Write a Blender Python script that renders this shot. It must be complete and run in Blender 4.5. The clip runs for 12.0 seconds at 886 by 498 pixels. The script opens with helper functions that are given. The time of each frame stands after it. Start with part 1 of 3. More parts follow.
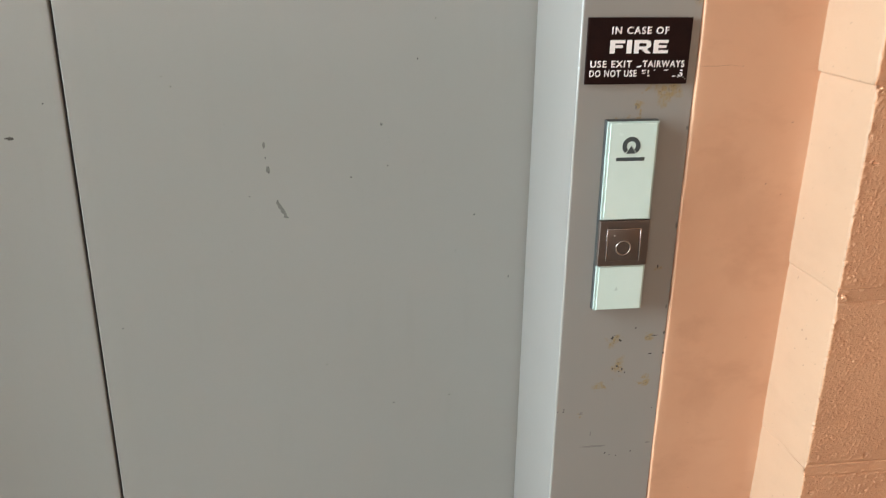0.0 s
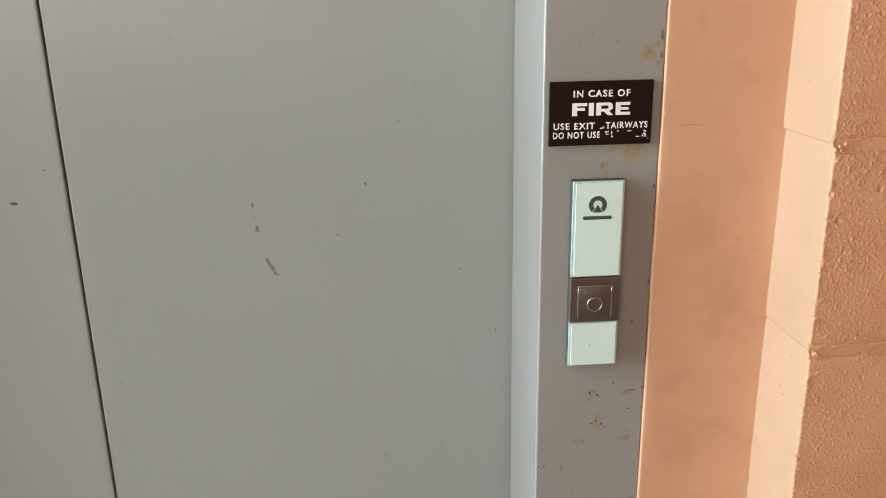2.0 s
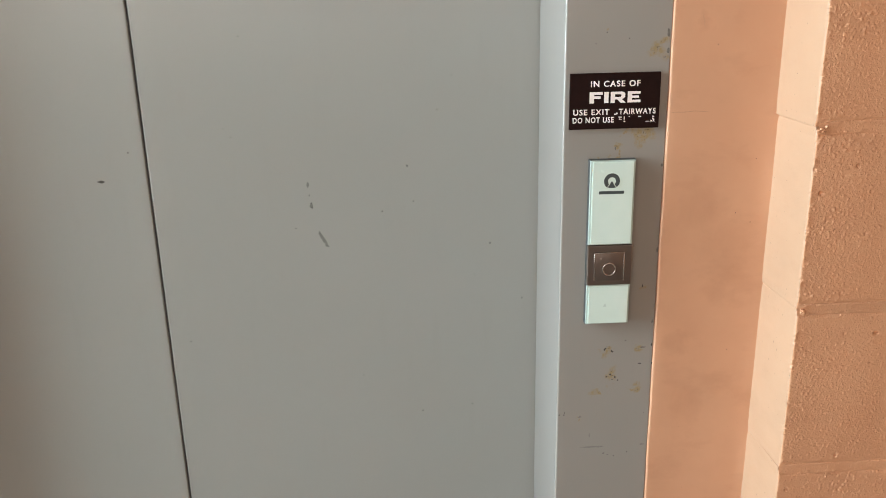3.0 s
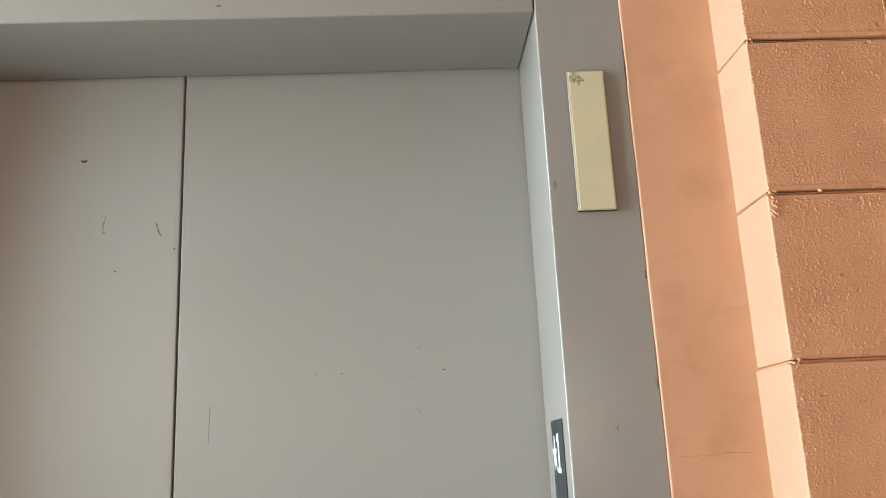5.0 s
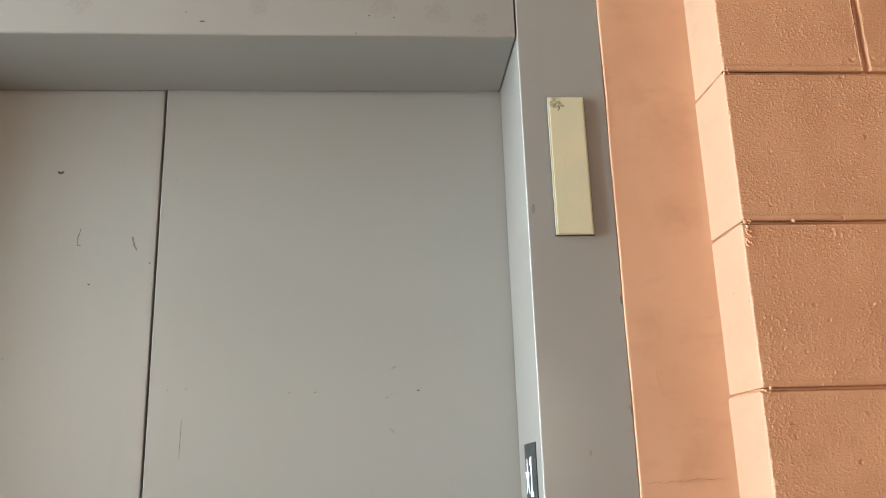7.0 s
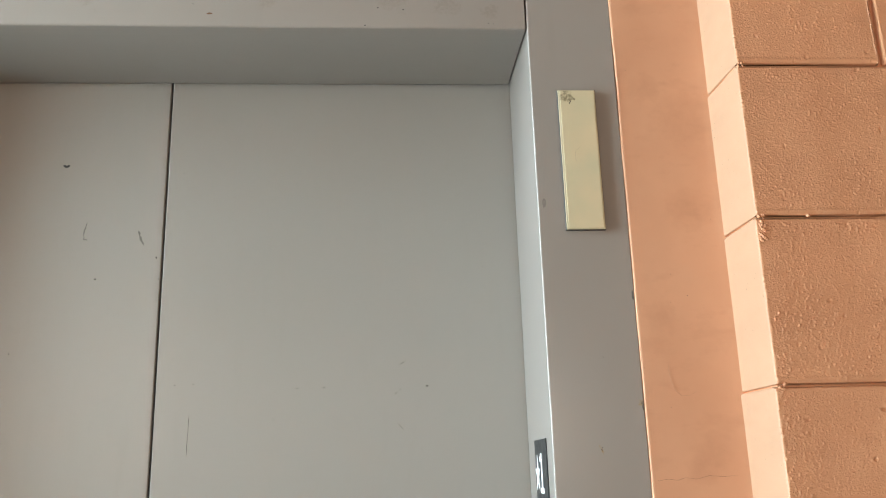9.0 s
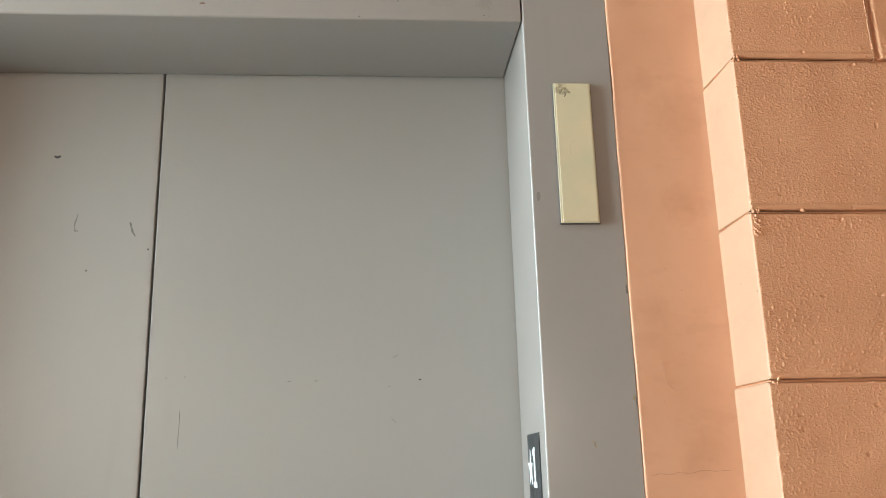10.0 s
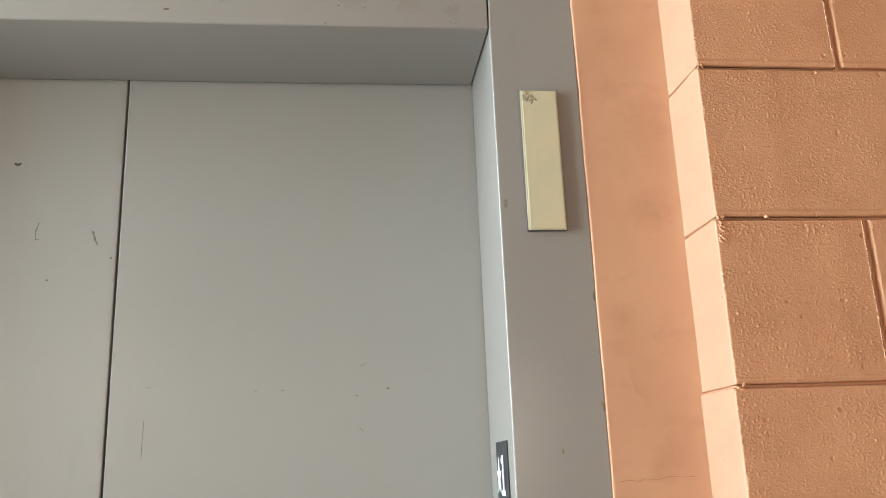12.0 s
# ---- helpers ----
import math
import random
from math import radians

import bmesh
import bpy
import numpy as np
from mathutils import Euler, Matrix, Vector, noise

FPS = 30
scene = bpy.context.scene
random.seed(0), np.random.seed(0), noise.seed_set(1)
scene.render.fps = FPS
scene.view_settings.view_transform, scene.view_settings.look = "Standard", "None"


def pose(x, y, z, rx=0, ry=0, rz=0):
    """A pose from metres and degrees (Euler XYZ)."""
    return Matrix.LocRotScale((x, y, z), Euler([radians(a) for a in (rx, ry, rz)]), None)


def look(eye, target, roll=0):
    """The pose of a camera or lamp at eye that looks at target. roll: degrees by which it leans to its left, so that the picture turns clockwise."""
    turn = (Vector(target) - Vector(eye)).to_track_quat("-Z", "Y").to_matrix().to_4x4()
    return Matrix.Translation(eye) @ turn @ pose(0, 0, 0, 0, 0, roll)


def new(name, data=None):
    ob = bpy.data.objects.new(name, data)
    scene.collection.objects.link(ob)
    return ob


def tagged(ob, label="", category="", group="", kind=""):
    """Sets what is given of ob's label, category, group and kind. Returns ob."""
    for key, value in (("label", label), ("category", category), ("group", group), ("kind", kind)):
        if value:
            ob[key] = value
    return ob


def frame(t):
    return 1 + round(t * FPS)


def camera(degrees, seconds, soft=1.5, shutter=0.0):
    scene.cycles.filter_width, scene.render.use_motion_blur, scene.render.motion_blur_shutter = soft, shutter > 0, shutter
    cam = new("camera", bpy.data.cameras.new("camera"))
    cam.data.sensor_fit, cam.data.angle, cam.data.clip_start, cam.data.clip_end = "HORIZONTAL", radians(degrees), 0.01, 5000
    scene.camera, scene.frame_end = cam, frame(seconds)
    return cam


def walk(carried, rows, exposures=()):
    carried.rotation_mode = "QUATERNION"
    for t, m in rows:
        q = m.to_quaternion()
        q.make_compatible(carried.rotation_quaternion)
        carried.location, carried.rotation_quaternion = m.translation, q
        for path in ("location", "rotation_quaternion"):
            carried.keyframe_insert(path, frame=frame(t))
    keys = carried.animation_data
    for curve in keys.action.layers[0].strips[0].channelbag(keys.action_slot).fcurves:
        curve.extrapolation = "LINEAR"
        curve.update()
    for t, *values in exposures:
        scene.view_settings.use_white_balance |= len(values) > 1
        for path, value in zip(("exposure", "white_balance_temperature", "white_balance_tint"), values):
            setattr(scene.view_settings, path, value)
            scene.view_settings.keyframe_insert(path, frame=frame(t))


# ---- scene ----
cam = camera(56.0, 12.0, soft=0.9, shutter=0.3)
PATH = [
    (0, (-0.236, -0.781, 1.34), (0.02, 1.075, 0.64), 0.7),
    (0.2, (-0.224, -0.793, 1.358), (0.036, 1.065, 0.667), -0.1),
    (0.3, (-0.211, -0.792, 1.355), (0.046, 1.077, 0.69), -0.6),
    (0.5, (-0.175, -0.82, 1.358), (0.021, 1.078, 0.76), -1.1),
    (1, (-0.166, -0.811, 1.362), (0.013, 1.095, 0.782), -1.1),
    (1.5, (-0.174, -0.799, 1.362), (-0.016, 1.104, 0.768), -0.7),
    (2, (-0.16, -0.803, 1.367), (-0.017, 1.095, 0.753), -1.0),
    (2.5, (-0.125, -0.826, 1.364), (-0.05, 1.074, 0.744), -1.7),
    (2.7, (-0.147, -0.871, 1.367), (-0.076, 1.03, 0.749), -1.5),
    (4.3, (-0.214, -1.024, 1.486), (-0.082, 0.97, 1.55), -0.7),
    (4.4, (-0.201, -1.026, 1.505), (-0.089, 0.96, 1.711), -1.0),
    (4.5, (-0.193, -1.024, 1.506), (-0.095, 0.946, 1.841), -1.6),
    (4.6, (-0.189, -1.022, 1.509), (-0.097, 0.937, 1.901), -1.8),
    (4.8, (-0.19, -1.026, 1.523), (-0.099, 0.915, 1.994), -2.5),
    (5, (-0.192, -1.036, 1.534), (-0.1, 0.901, 2.024), -2.7),
    (5.5, (-0.193, -1.038, 1.534), (-0.069, 0.89, 2.049), -2.3),
    (6, (-0.194, -1.04, 1.536), (-0.053, 0.885, 2.062), -2.3),
    (6.5, (-0.193, -1.04, 1.536), (-0.048, 0.883, 2.068), -2.0),
    (8.5, (-0.198, -1.031, 1.54), (-0.048, 0.895, 2.06), -1.6),
    (9, (-0.203, -1.029, 1.541), (-0.059, 0.898, 2.057), -1.7),
    (9.5, (-0.205, -1.028, 1.542), (-0.066, 0.9, 2.055), -1.7),
    (10, (-0.202, -1.023, 1.54), (-0.044, 0.906, 2.044), -1.5),
    (10.5, (-0.201, -1.02, 1.54), (-0.025, 0.91, 2.032), -1.3),
    (11, (-0.201, -1.016, 1.538), (-0.012, 0.912, 2.035), -1.2),
    (11.5, (-0.201, -1.021, 1.539), (0.006, 0.902, 2.048), -1.4),
    (12, (-0.194, -1.019, 1.54), (0.028, 0.899, 2.061), -2.2),
]
walk(cam, [(t, look(e, g, r)) for t, e, g, r in PATH], [(0, -0.04, 6900, 13.6), (2.7, -0.04, 6900, 13.6), (4.4, -0.13, 7000, 14), (5.2, -0.04, 7000, 14), (12, -0.04, 7000, 14)])

# ---- light: open sky beyond the west side of the covered landing and through its far openings ----
SUN_ELEVATION, SUN_AZIMUTH = 52, 35
world = bpy.data.worlds.new("sky")
scene.world = world
world.use_nodes = True
wn = world.node_tree
sky = wn.nodes.new("ShaderNodeTexSky")
sky.sky_type, sky.sun_disc = "NISHITA", False
sky.sun_elevation, sky.sun_rotation = radians(SUN_ELEVATION), radians(SUN_AZIMUTH)
wn.links.new(sky.outputs[0], wn.nodes["Background"].inputs[0])
wn.nodes["Background"].inputs[1].default_value = 0.15
sun = new("sun", bpy.data.lights.new("sun", "SUN"))
sun.data.energy, sun.data.angle, sun.data.color = 4.0, radians(0.6), (1.0, 0.95, 0.88)
sd = Vector((math.sin(radians(SUN_AZIMUTH)) * math.cos(radians(SUN_ELEVATION)), math.cos(radians(SUN_AZIMUTH)) * math.cos(radians(SUN_ELEVATION)), math.sin(radians(SUN_ELEVATION))))
sun.matrix_world = look(sd * 20, (0, 0, 0))
# daylight standing in the open west side of the landing and in the gap at its far corner
def daylight(name, at, to, wide, high, energy, color):
    ob = new(name, bpy.data.lights.new(name, "AREA"))
    ob.data.shape, ob.data.size, ob.data.size_y = "RECTANGLE", wide, high
    ob.data.energy, ob.data.color = energy, color
    ob.matrix_world = look(at, to)


daylight("opening_daylight", (-2.5, -0.47, 1.85), (0, -0.38, 1.3), 0.82, 2.5, 280.0, (0.63, 0.872, 1.0))
daylight("corner_daylight", (-2.5, -4.65, 2.1), (0, -4.0, 2.0), 2.4, 1.2, 88.0, (1.0, 0.89, 0.77))
daylight("south_daylight", (-0.4, -6.9, 1.9), (-0.4, 0, 1.9), 4.0, 1.15, 50.0, (1.0, 0.89, 0.78))


# ---- materials ----
def nodes_of(name):
    m = bpy.data.materials.new(name)
    m.use_nodes = True
    return m, m.node_tree, m.node_tree.nodes["Principled BSDF"]


def coords(nt, scale=(1, 1, 1)):
    tc = nt.nodes.new("ShaderNodeTexCoord")
    mp = nt.nodes.new("ShaderNodeMapping")
    mp.inputs["Scale"].default_value = scale
    nt.links.new(tc.outputs["Object"], mp.inputs["Vector"])
    return mp.outputs[0]


def noise_tex(nt, vec, scale, detail=4.0, rough=0.55):
    n = nt.nodes.new("ShaderNodeTexNoise")
    n.inputs["Scale"].default_value, n.inputs["Detail"].default_value, n.inputs["Roughness"].default_value = scale, detail, rough
    nt.links.new(vec, n.inputs["Vector"])
    return n.outputs["Fac"]


def ramp(nt, fac, lo, hi, a=0.0, b=1.0):
    r = nt.nodes.new("ShaderNodeMapRange")
    for k, v in zip((1, 2, 3, 4), (lo, hi, a, b)):
        r.inputs[k].default_value = v
    nt.links.new(fac, r.inputs[0])
    return r.outputs[0]


def maths(nt, op, a, b):
    n = nt.nodes.new("ShaderNodeMath")
    n.operation = op
    for k, v in enumerate((a, b)):
        if isinstance(v, (int, float)):
            n.inputs[k].default_value = v
        else:
            nt.links.new(v, n.inputs[k])
    return n.outputs[0]


def mixed(nt, fac, a, b):
    n = nt.nodes.new("ShaderNodeMix")
    n.data_type = "RGBA"
    nt.links.new(fac, n.inputs[0])
    for k, v in ((6, a), (7, b)):
        if isinstance(v, tuple):
            n.inputs[k].default_value = (*v, 1)
        else:
            nt.links.new(v, n.inputs[k])
    return n.outputs[2]


def relief(nt, bsdf, heights):
    prev = None
    for fac, strength, dist in heights:
        b = nt.nodes.new("ShaderNodeBump")
        b.inputs["Strength"].default_value, b.inputs["Distance"].default_value = strength, dist
        nt.links.new(fac, b.inputs["Height"])
        if prev:
            nt.links.new(prev, b.inputs["Normal"])
        prev = b.outputs[0]
    nt.links.new(prev, bsdf.inputs["Normal"])


def spots(nt, vec, places):
    """A soft mask round some places (x, z, radius) of an upright face."""
    sep = nt.nodes.new("ShaderNodeSeparateXYZ")
    ragged = nt.nodes.new("ShaderNodeTexNoise")
    ragged.inputs["Scale"].default_value, ragged.inputs["Detail"].default_value = 55, 5
    nt.links.new(vec, ragged.inputs["Vector"])
    shift = nt.nodes.new("ShaderNodeVectorMath")
    shift.operation = "MULTIPLY_ADD"
    nt.links.new(ragged.outputs["Color"], shift.inputs[0])
    shift.inputs[1].default_value = (0.045, 0.045, 0.045)
    nt.links.new(vec, shift.inputs[2])
    centre = nt.nodes.new("ShaderNodeVectorMath")
    centre.operation = "SUBTRACT"
    nt.links.new(shift.outputs[0], centre.inputs[0])
    centre.inputs[1].default_value = (0.0225, 0.0225, 0.0225)
    nt.links.new(centre.outputs[0], sep.inputs[0])
    total = None
    for x, z, r in places:
        dx = maths(nt, "DIVIDE", maths(nt, "SUBTRACT", sep.outputs[0], x), r)
        dz = maths(nt, "DIVIDE", maths(nt, "SUBTRACT", sep.outputs[2], z), r)
        d = maths(nt, "ADD", maths(nt, "MULTIPLY", dx, dx), maths(nt, "MULTIPLY", dz, dz))
        g = ramp(nt, d, 0.0, 1.0, 1.0, 0.0)
        total = g if total is None else maths(nt, "MAXIMUM", total, g)
    return total


def metal_paint(name, base, light, rough=0.42, wear=None, rust=(0.27, 0.17, 0.05), chips=1.0, coat=0.0, stained=0.7):
    """Satin paint on sheet steel: faint mottling, orange peel, a few chips and rust where wear says so."""
    m, nt, b = nodes_of(name)
    v = coords(nt)
    big, fine = noise_tex(nt, v, 2.2, 3), noise_tex(nt, v, 60, 3)
    col = mixed(nt, ramp(nt, big, 0.35, 0.68), base, light)
    speck = ramp(nt, noise_tex(nt, v, 420, 1), 0.76, 0.8)
    col = mixed(nt, maths(nt, "MULTIPLY", speck, 0.22), col, tuple(c * 0.35 for c in base))
    streak = noise_tex(nt, coords(nt, (9, 9, 1.2)), 5, 4)
    col = mixed(nt, ramp(nt, streak, 0.58, 0.8, 0.0, 0.1), col, tuple(c * 0.72 for c in base))
    r = ramp(nt, big, 0.3, 0.7, rough - 0.05, rough + 0.06)
    if wear:
        mask = spots(nt, v, wear)
        n1 = noise_tex(nt, v, 480, 4, 0.7)
        stain = ramp(nt, maths(nt, "MULTIPLY", mask, noise_tex(nt, v, 210, 5, 0.7)), 0.30, 0.52)
        col = mixed(nt, maths(nt, "MULTIPLY", stain, stained), col, rust)
        chip = ramp(nt, maths(nt, "MULTIPLY", mask, n1), 0.56, 0.60)
        col = mixed(nt, maths(nt, "MULTIPLY", chip, chips), col, (0.055, 0.035, 0.02))
        r = maths(nt, "ADD", r, maths(nt, "MULTIPLY", stain, 0.25))
    nt.links.new(col, b.inputs["Base Color"])
    nt.links.new(r, b.inputs["Roughness"])
    b.inputs["Specular IOR Level"].default_value = 0.5
    b.inputs["Coat Weight"].default_value, b.inputs["Coat Roughness"].default_value = coat, 0.13
    relief(nt, b, [(fine, 0.06, 0.001), (noise_tex(nt, v, 900, 2), 0.05, 0.0003)])
    return m


def wall_paint(name, base, dark, light, rough=0.6, smudge=0.5, grain=0.12, per_piece=False, dirt=0.80, stains=()):
    """Flat peach paint over plaster or block, dirty at two scales."""
    m, nt, b = nodes_of(name)
    v = coords(nt)
    col = mixed(nt, ramp(nt, noise_tex(nt, v, 7, 5, 0.6), 0.36, 0.66), base, light)
    smear = noise_tex(nt, coords(nt, (1, 1, 1.9)), 11, 6, 0.62)
    col = mixed(nt, ramp(nt, smear, 0.53, 0.78, 0.0, smudge), col, dark)
    dots = ramp(nt, noise_tex(nt, v, 260, 1), dirt, dirt + 0.04)
    col = mixed(nt, maths(nt, "MULTIPLY", dots, 0.6), col, tuple(c * 0.25 for c in dark))
    if stains:
        mask = maths(nt, "MULTIPLY", spots(nt, v, stains), noise_tex(nt, coords(nt, (1, 1, 0.6)), 60, 5, 0.65))
        col = mixed(nt, ramp(nt, mask, 0.05, 0.6, 0.0, 0.34), col, dark)
    if per_piece:
        info = nt.nodes.new("ShaderNodeObjectInfo")
        hsv = nt.nodes.new("ShaderNodeHueSaturation")
        nt.links.new(ramp(nt, info.outputs["Random"], 0, 1, 0.95, 1.05), hsv.inputs["Value"])
        nt.links.new(col, hsv.inputs["Color"])
        col = hsv.outputs[0]
    nt.links.new(col, b.inputs["Base Color"])
    nt.links.new(ramp(nt, smear, 0.3, 0.8, rough - 0.08, rough + 0.1), b.inputs["Roughness"])
    heights = [(noise_tex(nt, v, 30, 4), grain, 0.004), (noise_tex(nt, v, 420, 4, 0.65), grain * 1.5, 0.0008)]
    if per_piece:
        heights = [(noise_tex(nt, v, 400, 3, 0.55), 0.5, 0.0010), (ramp(nt, noise_tex(nt, v, 520, 2, 0.5), 0.58, 0.7), 0.4, 0.0007), (noise_tex(nt, v, 1000, 2, 0.6), 0.25, 0.0003)]
    relief(nt, b, heights)
    return m


def plain(name, base, rough=0.5, metallic=0.0, coat=0.0, vary=0.12, scale=60, bump=0.05, gloss=0.5):
    m, nt, b = nodes_of(name)
    v = coords(nt)
    n = noise_tex(nt, v, scale, 5, 0.6)
    nt.links.new(mixed(nt, ramp(nt, n, 0.35, 0.7), base, tuple(c * (1 - vary) for c in base)), b.inputs["Base Color"])
    nt.links.new(ramp(nt, n, 0.3, 0.7, rough * 0.85, rough * 1.15), b.inputs["Roughness"])
    b.inputs["Metallic"].default_value, b.inputs["Coat Weight"].default_value = metallic, coat
    b.inputs["Specular IOR Level"].default_value = gloss
    b.inputs["Coat Roughness"].default_value = 0.04
    relief(nt, b, [(noise_tex(nt, v, scale * 8, 3), bump, 0.0005)])
    return m


def tinted_glass(name, base, dirty, smear_at):
    """Back-painted glass: a glossy skin over an even colour, with smears and grime in places."""
    m, nt, b = nodes_of(name)
    v = coords(nt)
    col = mixed(nt, ramp(nt, noise_tex(nt, v, 16, 3), 0.35, 0.7), base, dirty)
    if smear_at:
        mask = maths(nt, "MULTIPLY", spots(nt, v, smear_at), noise_tex(nt, v, 120, 5, 0.7))
        col = mixed(nt, ramp(nt, mask, 0.3, 0.5, 0.0, 0.75), col, (0.12, 0.1, 0.06))
    nt.links.new(col, b.inputs["Base Color"])
    nt.links.new(ramp(nt, noise_tex(nt, v, 40, 4), 0.4, 0.75, 0.12, 0.3), b.inputs["Roughness"])
    b.inputs["Coat Weight"].default_value, b.inputs["Coat Roughness"].default_value = 0.7, 0.05
    return m


RUST = [(0.06, 1.186, 0.008), (0.092, 1.203, 0.02), (0.072, 1.206, 0.008), (0.104, 1.297, 0.018), (0.113, 1.308, 0.012), (0.05, 1.316, 0.006), (0.061, 0.934, 0.0115), (0.068, 0.9, 0.0144), (0.05, 0.874, 0.0115), (0.104, 0.935, 0.0101), (0.1, 1.015, 0.008), (0.1, 0.88, 0.0086), (0.03, 0.842, 0.0058), (0.06, 1.562, 0.006), (0.115, 1.757, 0.006), (0.117, 1.615, 0.01), (0.078, 1.207, 0.012), (0.099, 1.206, 0.013), (0.062, 1.176, 0.006), (0.045, 1.176, 0.005)]
GREY_DOOR = metal_paint("door_paint", (0.272, 0.249, 0.226), (0.284, 0.261, 0.238), 0.33)
GREY_FRAME = metal_paint("frame_paint", (0.246, 0.214, 0.190), (0.266, 0.233, 0.209), 0.34, RUST, coat=0.45)
GREY_HEAD = metal_paint("header_paint", (0.244, 0.207, 0.180), (0.264, 0.226, 0.199), 0.43, [(-0.185, 2.180, 0.04), (-0.11, 2.172, 0.035), (-0.053, 2.16, 0.02), (-0.6, 2.175, 0.03), (-0.36, 2.178, 0.03), (-0.75, 2.17, 0.03)], (0.165, 0.125, 0.102), 0.0, stained=0.22)
STAINS = [(0.168, 1.113, 0.036), (0.145, 0.938, 0.021), (0.196, 1.065, 0.042), (0.154, 1.325, 0.011), (0.191, 1.007, 0.024), (0.165, 0.855, 0.03), (0.197, 1.554, 0.03), (0.184, 1.533, 0.027), (0.159, 2.04, 0.028), (0.206, 1.998, 0.046), (0.147, 1.723, 0.024), (0.199, 1.865, 0.035)]
PLASTER = wall_paint("plaster_paint", (0.525, 0.258, 0.147), (0.40, 0.182, 0.098), (0.57, 0.288, 0.167), 0.55, 0.5, 0.10, stains=STAINS)
BLOCK = wall_paint("block_paint", (0.565, 0.268, 0.143), (0.43, 0.198, 0.103), (0.61, 0.30, 0.163), 0.5, 0.4, 0.35, True)
# the blocks' own peach paint, its colour darkened to hold down the west light
BLOCK_END_DIMMED = wall_paint("block_end_dimmed", (0.405, 0.226, 0.136), (0.325, 0.178, 0.106), (0.43, 0.242, 0.147), 0.6, 0.25, 0.14, dirt=0.755)
FAR_WALL = wall_paint("far_wall_paint", (0.56, 0.32, 0.185), (0.42, 0.24, 0.14), (0.60, 0.35, 0.205), 0.65)
CONCRETE = plain("concrete", (0.24, 0.225, 0.20), 0.8, vary=0.3, scale=9, bump=0.3)
SOFFIT = plain("soffit_paint", (0.22, 0.19, 0.165), 0.8, vary=0.1, scale=6, bump=0.2)
EARTH = plain("paving", (0.21, 0.198, 0.18), 0.9, vary=0.3, scale=2, bump=0.3)
MAROON = plain("maroon_plastic", (0.013, 0.003, 0.002), 0.6, vary=0.25, scale=90, gloss=0.12)
LETTER = plain("letter_paint", (0.86, 0.76, 0.72), 0.5, vary=0.08)
GLASS = tinted_glass("pale_glass", (0.57, 0.66, 0.585), (0.61, 0.69, 0.62), [])
AMBER = tinted_glass("amber_glass", (0.56, 0.46, 0.30), (0.49, 0.44, 0.295), [(0.042, 2.032, 0.011), (0.048, 2.026, 0.010), (0.052, 2.021, 0.007)])
RIM = plain("glass_rim", (0.42, 0.48, 0.43), 0.12, coat=0.8)
AMBER_RIM = plain("amber_rim", (0.50, 0.43, 0.30), 0.12, coat=0.8)
STEEL = plain("brown_steel", (0.215, 0.165, 0.142), 0.36, metallic=1.0, vary=0.06, scale=40, bump=0.02)
BRIGHT = plain("bright_steel", (0.42, 0.36, 0.325), 0.2, metallic=1.0)
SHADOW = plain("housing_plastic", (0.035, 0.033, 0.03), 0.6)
PRINT = plain("printed_ink", (0.045, 0.055, 0.055), 0.45)
BLACK = plain("black_plate", (0.018, 0.022, 0.024), 0.4, vary=0.2)
WHITE = plain("raised_white", (0.80, 0.82, 0.82), 0.5)
SCUFF = plain("scuff_dark", (0.045, 0.035, 0.028), 0.6)
SCUFF_PALE = plain("scuff_pale", (0.155, 0.143, 0.130), 0.6, vary=0.3, scale=300)
CRACK = plain("crack_dark", (0.31, 0.155, 0.088), 0.8)
SMUDGE = plain("plaster_smudge", (0.50, 0.258, 0.15), 0.7)


# ---- mesh helpers ----
def part(name, bm, material, parent=None, label="", smooth=False):
    me = bpy.data.meshes.new(name)
    bm.normal_update()
    bm.to_mesh(me)
    bm.free()
    if smooth:
        for p in me.polygons:
            p.use_smooth = True
    me.materials.append(material)
    ob = new(name, me)
    if parent:
        ob.parent = parent
    if label:
        ob["label"] = label
    return ob


def base_of(name, label, category, group="", kind=""):
    ob = new(name)
    ob.empty_display_size = 0.02
    return tagged(ob, label, category, group, kind)


def box(x0, x1, y0, y1, z0, z1, bevel=0.0, segments=2, bm=None):
    own = bmesh.new()
    bmesh.ops.create_cube(own, size=1)
    for v in own.verts:
        v.co = Vector(((x0 + x1) / 2 + v.co.x * (x1 - x0), (y0 + y1) / 2 + v.co.y * (y1 - y0), (z0 + z1) / 2 + v.co.z * (z1 - z0)))
    if bevel:
        bmesh.ops.bevel(own, geom=own.edges[:], offset=bevel, segments=segments, profile=0.5, affect="EDGES")
    return own


def joined(*parts):
    out = bmesh.new()
    for b in parts:
        me = bpy.data.meshes.new("tmp")
        b.to_mesh(me)
        b.free()
        out.from_mesh(me)
        bpy.data.meshes.remove(me)
    return out


def slab(outline, y, depth):
    """A flat piece with an outline in x and z, its face at y and its back depth behind it."""
    bm = bmesh.new()
    front = [bm.verts.new((x, y, z)) for x, z in outline]
    back = [bm.verts.new((x, y + depth, z)) for x, z in outline]
    bm.faces.new(front)
    n = len(outline)
    for i in range(n):
        j = (i + 1) % n
        bm.faces.new((front[j], front[i], back[i], back[j]))
    bmesh.ops.recalc_face_normals(bm, faces=bm.faces[:])
    return bm


